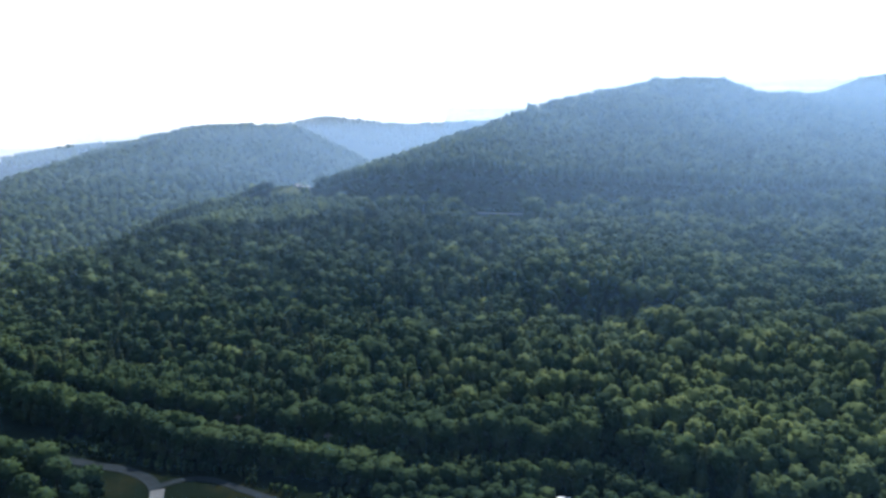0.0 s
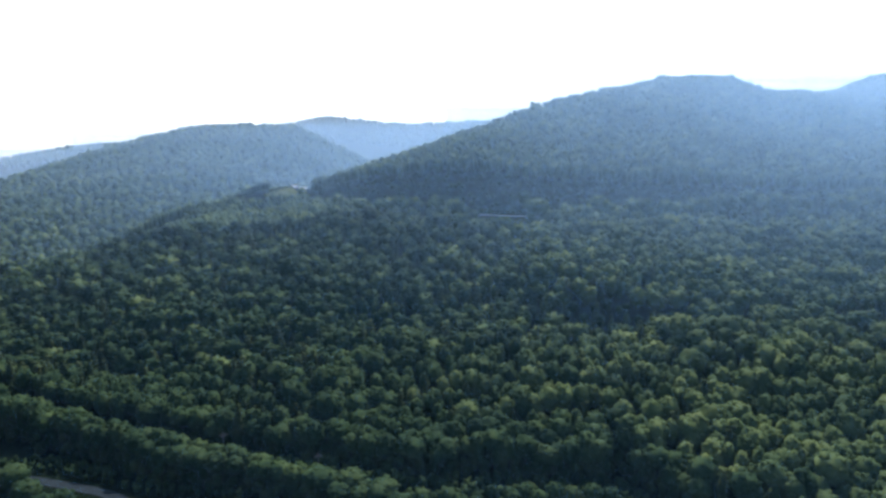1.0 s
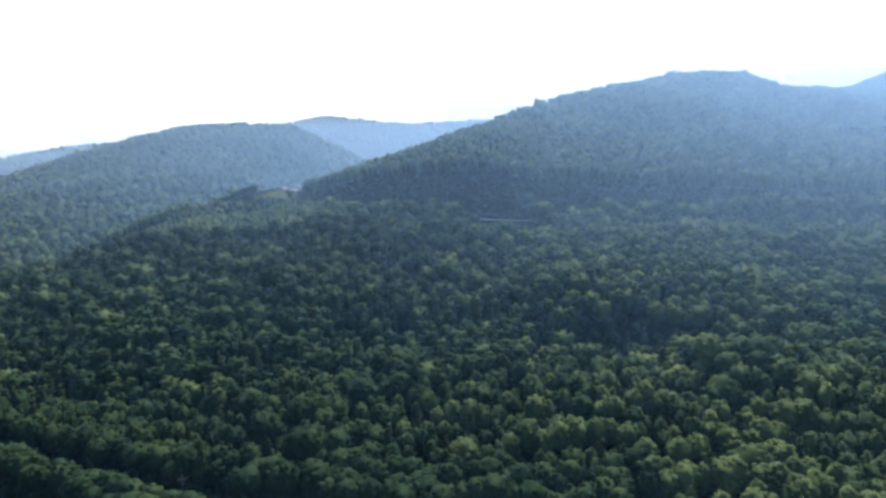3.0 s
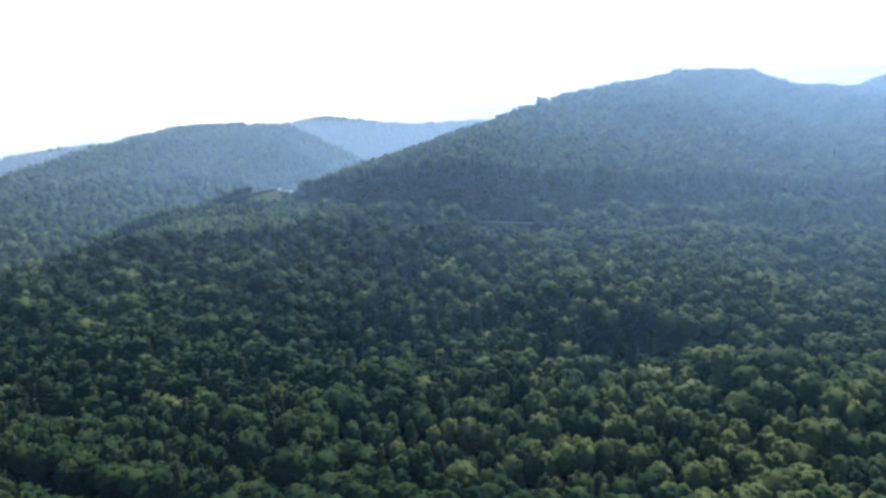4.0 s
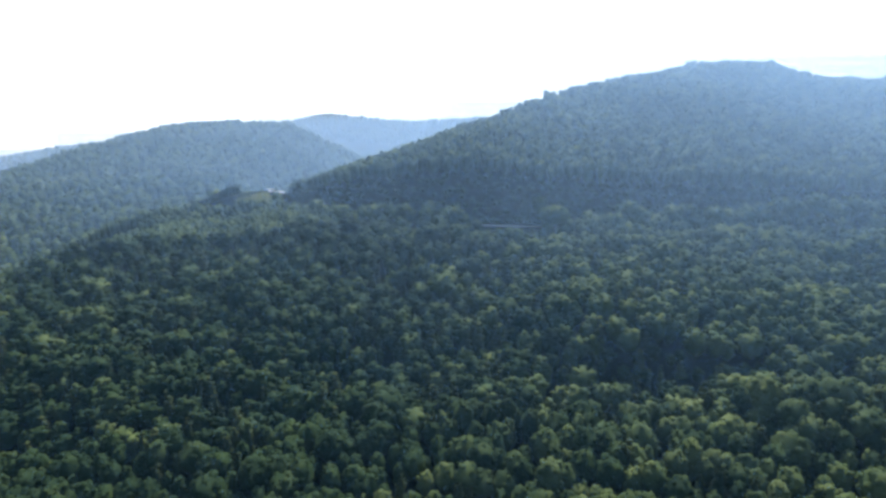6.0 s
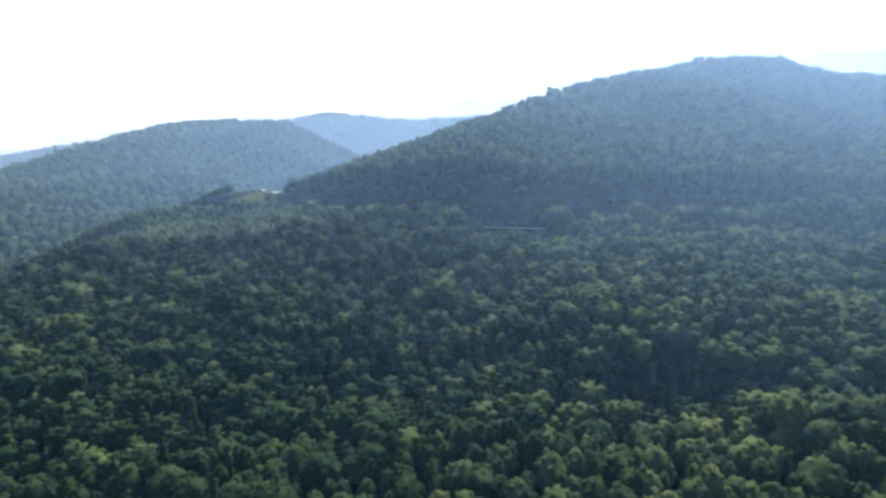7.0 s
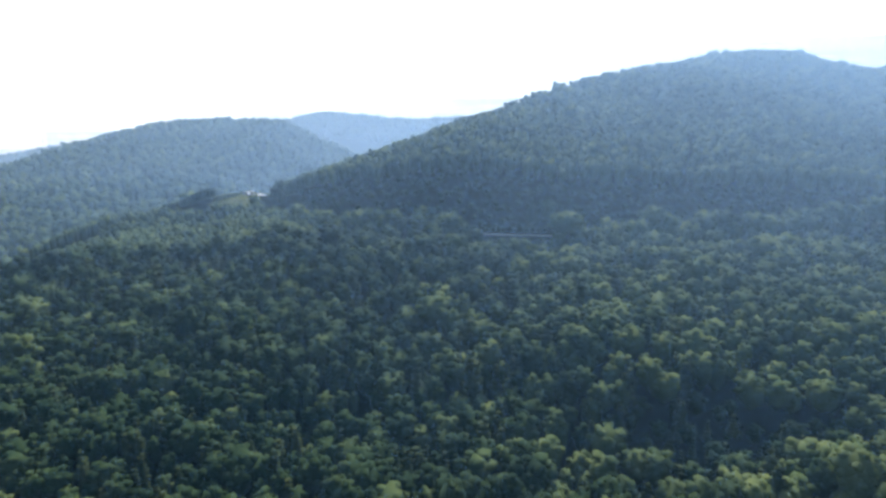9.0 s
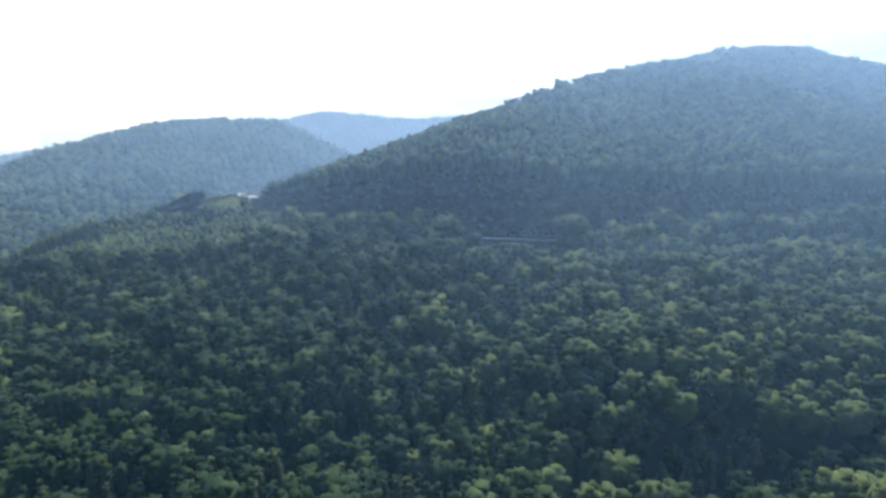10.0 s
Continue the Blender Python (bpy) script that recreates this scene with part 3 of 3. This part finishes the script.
# ---- along the mountain road: lone trees, low trees on the pass, conifers in the hollow, an open bank ----
for x, y, a, b in ((10.5, 357, 0.85, 0.60), (5.5, 355, 1.0, 0.66), (1.5, 354, 1.1, 0.72), (-6, 354, 1.2, 0.74), (-13, 357, 1.0, 0.75)):
    tagged(plant(FRONT, int(rng.integers(0, 7)), x, y, a, b, "trees by the mountain road"), "domed green tree beside the mountain road")
for k in range(36):
    u = k / 35
    tagged(plant(ROW, int(rng.integers(0, 7)), -137 - 34 * u, 449 - 11 * u + (k % 2) * 3, rng.uniform(0.28, 0.4), 0.38 - 0.16 * u + rng.uniform(-0.03, 0.03), "low trees on the pass"), "low dark tree on the crest beside the pass")

for x, y, a, b in ((-110, 446, 0.36, 0.33), (-107, 443, 0.40, 0.36), (-104, 440, 0.42, 0.40), (-101, 437, 0.44, 0.44), (-105, 455, 0.42, 0.40), (-101, 451, 0.44, 0.44), (-97, 447, 0.46, 0.48)):
    tagged(plant(ROW, int(rng.integers(0, 7)), x, y, a, b, "low trees on the pass"), "low dark tree on the crest beside the pass")

for x, y, a, b in ((46, 256, 0.95, 0.74), (43, 250.5, 0.9, 0.62), (58, 253, 0.8, 0.6), (79, 247, 0.8, 0.62), (36, 246, 0.85, 0.66)):
    tagged(plant(FRONT, 7 + int(rng.integers(0, 2)), x, y, a, b, "conifers in the hollow"), "pointed green conifer standing above the hollow")

patch("grassy_bank", -142, -104, 434, 468, lambda x, y: (np.hypot((x + 123) / 15, (y - 450) / 15) < 1) & (near_line(HIGH, x, y) > 3.4), DRY, 0.3, "pale dry grass on the open bank below the mountain road", "bank", 1.0)


def shrub(label):
    root = tagged(empty("shrub", pose(0, 0, 0)), label, "shrub", group="shrubs on the pass")
    pieces = []
    for _ in range(7):
        a, q = rng.uniform(0, 6.28), rng.uniform(0, 1.5)
        c = np.array((math.cos(a) * q, math.sin(a) * q, rng.uniform(0.7, 1.6)))
        pieces += [clump(c, 0.8, ICO1), tufts(c, rng.uniform(0.8, 1.2), 16, 0.4)]
    crown = new("foliage", foliage_mesh("foliage", *joined(pieces), SCRUB))
    crown.parent = root
    bm = bmesh.new()
    for k in range(3):
        bmesh.ops.create_cone(bm, cap_ends=True, segments=6, radius1=0.09, radius2=0.04, depth=1.4, matrix=pose(0.25 * math.cos(k * 2.1), 0.25 * math.sin(k * 2.1), 0.5, 14 * math.sin(k * 2.1), 14 * math.cos(k * 2.1), 0))
    part("stems", bm, BARK, root)
    return root


SHRUB = shrub("pale olive shrub on the open bank")
bank = [(x, y) for x, y in zip(*scatter(-137, -110, 444, 464, 6.0, lambda x, y: near_line(HIGH, x, y) > 4.0))]
for k, (x, y) in enumerate(bank):
    m = pose(x, y, float(ground_z(x, y)) - 0.1, 0, 0, rng.uniform(0, 360))
    bush = SHRUB if k == 0 else copy_thing(SHRUB, m)
    bush.matrix_basis = m
    bush.scale = (rng.uniform(0.8, 1.3),) * 2 + (rng.uniform(0.25, 0.4),)


# ---- down in the valley: utility poles along the cut and a white car by the trees ----
WOOD = plain("weathered_pole_wood", [(0.3, (0.07, 0.068, 0.065)), (0.7, (0.12, 0.115, 0.11))], 1.2, 0.85, 0.01)
CERAMIC = plain("grey_insulator", [(0.3, (0.09, 0.095, 0.10)), (0.7, (0.14, 0.14, 0.145))], 3.0, 0.3)


def box(bm, size, m):
    bmesh.ops.create_cube(bm, size=1.0, matrix=m @ Matrix.Diagonal((*size, 1)))


def utility_pole(x, y, turn):
    root = tagged(empty("utility_pole", pose(x, y, float(ground_z(x, y)), 0, 0, turn)), "weathered grey wooden utility pole with a crossarm", "utility pole", "poles along the cut")
    bm = bmesh.new()
    bmesh.ops.create_cone(bm, cap_ends=True, segments=10, radius1=0.19, radius2=0.12, depth=12.4, matrix=pose(0, 0, 5.4))
    part("pole", bm, WOOD, root)
    bm = bmesh.new()
    box(bm, (2.4, 0.12, 0.14), pose(0, 0.17, 10.4))
    bmesh.ops.bevel(bm, geom=bm.edges[:], offset=0.015, segments=1, affect="EDGES")
    arm = part("crossarm", bm, WOOD, root)
    for dx in (-1.05, -0.45, 0.45, 1.05):
        bm = bmesh.new()
        bmesh.ops.create_cone(bm, cap_ends=True, segments=8, radius1=0.05, radius2=0.07, depth=0.24, matrix=pose(dx, 0.17, 10.59))
        part("insulator", bm, CERAMIC, arm)
    for side in (-1, 1):
        bm = bmesh.new()
        box(bm, (1.0, 0.03, 0.05), pose(side * 0.42, 0.12, 10.05, 0, -side * 38, 0))
        part("brace", bm, CERAMIC, root)


for x, y in ((-70.5, 186), (-38.5, 174.5)):
    utility_pole(x, y, 20)


def simple(name, colour, rough, metal=0.0):
    m, tree, bsdf, out = material(name)
    dust = ramp(tree, noise_at(tree, 2.5), [(0.35, tuple(0.86 * c for c in colour)), (0.65, colour)])
    tree.links.new(dust, bsdf.inputs["Base Color"])
    bsdf.inputs["Roughness"].default_value, bsdf.inputs["Metallic"].default_value = rough, metal
    return m


def white_car(x, y, turn):
    paint, glass = simple("white_car_paint", (0.80, 0.80, 0.79), 0.25), simple("dark_car_glass", (0.02, 0.025, 0.03), 0.06)
    rubber, alloy, lamp = simple("tyre_rubber", (0.02, 0.02, 0.02), 0.85), simple("alloy", (0.55, 0.55, 0.56), 0.35, 0.9), simple("lamp_glass", (0.7, 0.7, 0.68), 0.1)
    red = simple("tail_lamp_red", (0.35, 0.02, 0.02), 0.2)
    root = tagged(empty("car", pose(x, y, float(ground_z(x, y)) + 0.14, 0, 0, turn)), "white estate car parked on the lane by the trees", "car")

    def hull(name, outline, half, inset, mat, parent):
        bm = bmesh.new()
        rings = []
        for side, pull in ((-half, inset), (-half + 0.08, 0), (half - 0.08, 0), (half, inset)):
            mid = sum(p[1] for p in outline) / len(outline)
            rings.append([bm.verts.new((px * (1 - 0.3 * pull), side, pz + (mid - pz) * pull)) for px, pz in outline])
        n = len(outline)
        for u, w in zip(rings, rings[1:]):
            for k in range(n):
                bm.faces.new((u[k], u[(k + 1) % n], w[(k + 1) % n], w[k]))
        bm.faces.new(rings[0][::-1]), bm.faces.new(rings[-1])
        bmesh.ops.recalc_face_normals(bm, faces=bm.faces[:])
        bmesh.ops.bevel(bm, geom=bm.edges[:], offset=0.03, segments=2, affect="EDGES")
        return part(name, bm, mat, parent)

    body = hull("body", [(-2.25, 0.35), (2.2, 0.32), (2.28, 0.62), (2.1, 0.80), (1.0, 0.93), (-2.2, 0.97), (-2.3, 0.6)], 0.9, 0.12, paint, root)
    hull("cabin", [(-2.12, 0.95), (1.0, 0.92), (0.35, 1.40), (0.0, 1.47), (-1.6, 1.48), (-1.95, 1.40)], 0.78, 0.10, paint, root)
    for side in (-1, 1):
        for a, b in ((-1.8, -0.95), (-0.85, 0.0), (0.08, 0.7)):
            bm = bmesh.new()
            q = [bm.verts.new((px, side * (0.795 - (pz - 1.0) * 0.02), pz)) for px, pz in ((a, 1.0), (b, 1.0), (min(b, 0.42), 1.36), (a + (0.1 if a < -1 else 0), 1.37))]
            bm.faces.new(q)
            bmesh.ops.solidify(bm, geom=bm.faces[:], thickness=0.02)
            part("side_window", bm, glass, root)
        bm = bmesh.new()
        box(bm, (0.2, 0.14, 0.12), pose(0.75, side * 0.98, 1.02))
        part("mirror", bm, paint, root)
        bm = bmesh.new()
        box(bm, (0.08, 0.32, 0.13), pose(2.19, side * 0.62, 0.68))
        part("headlight", bm, lamp, body)
        bm = bmesh.new()
        box(bm, (0.06, 0.16, 0.3), pose(-2.24, side * 0.76, 0.82))
        part("tail_light", bm, red, body)
        for wx in (-1.4, 1.4):
            bm = bmesh.new()
            bmesh.ops.create_cone(bm, cap_ends=True, segments=20, radius1=0.33, radius2=0.33, depth=0.22, matrix=pose(wx, side * 0.82, 0.33, 90, 0, 0))
            bmesh.ops.bevel(bm, geom=bm.edges[:], offset=0.03, segments=1, affect="EDGES")
            wheel = part("tyre", bm, rubber, root)
            bm = bmesh.new()
            bmesh.ops.create_cone(bm, cap_ends=True, segments=16, radius1=0.21, radius2=0.19, depth=0.03, matrix=pose(wx, side * 0.94, 0.33, 90, 0, 0))
            part("rim", bm, alloy, wheel)
    for at, tip, z0, z1 in ((1.02, 0.40, 0.96, 1.38), (-2.13, -1.98, 1.0, 1.38)):
        bm = bmesh.new()
        off = 0.02 if at > 0 else -0.02
        bm.faces.new([bm.verts.new(p) for p in ((at + off, -0.66, z0), (at + off, 0.66, z0), (tip + off, 0.58, z1), (tip + off, -0.58, z1))])
        bmesh.ops.solidify(bm, geom=bm.faces[:], thickness=0.015)
        part("windscreen" if at > 0 else "rear_window", bm, glass, root)


white_car(31.6, 158.5, 12)

# ---- haze imitated by upright sheets of fine level strips, paler in the distance ----
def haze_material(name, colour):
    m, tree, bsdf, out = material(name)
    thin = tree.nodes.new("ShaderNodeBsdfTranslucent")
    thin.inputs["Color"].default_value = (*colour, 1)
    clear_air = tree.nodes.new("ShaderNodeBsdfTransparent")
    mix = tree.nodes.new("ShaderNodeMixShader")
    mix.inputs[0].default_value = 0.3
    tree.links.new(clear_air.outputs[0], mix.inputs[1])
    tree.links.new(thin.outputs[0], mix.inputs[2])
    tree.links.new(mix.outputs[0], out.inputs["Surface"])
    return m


# The blue of the air is put into the strips' translucent colour.
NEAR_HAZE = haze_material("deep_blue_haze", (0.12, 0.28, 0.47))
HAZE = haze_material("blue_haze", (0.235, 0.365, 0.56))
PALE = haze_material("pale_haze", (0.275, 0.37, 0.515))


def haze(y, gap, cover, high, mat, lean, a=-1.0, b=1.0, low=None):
    """A sheet of level strips across the valley in place of haze, thicker toward the sun's side; those above low keep
    to the hill's side.
    """
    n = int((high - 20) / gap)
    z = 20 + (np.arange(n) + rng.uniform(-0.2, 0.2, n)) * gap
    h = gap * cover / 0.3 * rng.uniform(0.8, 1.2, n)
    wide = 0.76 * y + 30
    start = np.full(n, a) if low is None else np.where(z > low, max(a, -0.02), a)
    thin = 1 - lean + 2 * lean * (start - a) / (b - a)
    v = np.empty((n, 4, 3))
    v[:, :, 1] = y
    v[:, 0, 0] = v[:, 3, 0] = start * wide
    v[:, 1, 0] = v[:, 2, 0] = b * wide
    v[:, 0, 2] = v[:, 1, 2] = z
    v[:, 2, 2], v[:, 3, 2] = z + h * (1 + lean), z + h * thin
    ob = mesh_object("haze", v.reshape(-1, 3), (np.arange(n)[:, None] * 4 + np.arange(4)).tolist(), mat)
    return tagged(ob, "upright sheet of thin translucent strips standing in for blue haze", "haze", kind="stuff")


# Nearest sheet tints near shadows blue; later tops follow the camera's sight lines.
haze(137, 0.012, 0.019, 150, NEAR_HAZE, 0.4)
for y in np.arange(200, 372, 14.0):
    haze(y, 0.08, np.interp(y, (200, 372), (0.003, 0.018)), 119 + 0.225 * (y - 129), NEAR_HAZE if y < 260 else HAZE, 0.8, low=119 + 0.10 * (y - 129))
    haze(y + 7, 0.08, np.interp(y, (200, 372), (0.005, 0.017)), 119 + 0.225 * (y - 129), HAZE, 0.98, -0.15, 1.0, low=119 + 0.10 * (y - 129))  # extra strips added to brighten the sun's side
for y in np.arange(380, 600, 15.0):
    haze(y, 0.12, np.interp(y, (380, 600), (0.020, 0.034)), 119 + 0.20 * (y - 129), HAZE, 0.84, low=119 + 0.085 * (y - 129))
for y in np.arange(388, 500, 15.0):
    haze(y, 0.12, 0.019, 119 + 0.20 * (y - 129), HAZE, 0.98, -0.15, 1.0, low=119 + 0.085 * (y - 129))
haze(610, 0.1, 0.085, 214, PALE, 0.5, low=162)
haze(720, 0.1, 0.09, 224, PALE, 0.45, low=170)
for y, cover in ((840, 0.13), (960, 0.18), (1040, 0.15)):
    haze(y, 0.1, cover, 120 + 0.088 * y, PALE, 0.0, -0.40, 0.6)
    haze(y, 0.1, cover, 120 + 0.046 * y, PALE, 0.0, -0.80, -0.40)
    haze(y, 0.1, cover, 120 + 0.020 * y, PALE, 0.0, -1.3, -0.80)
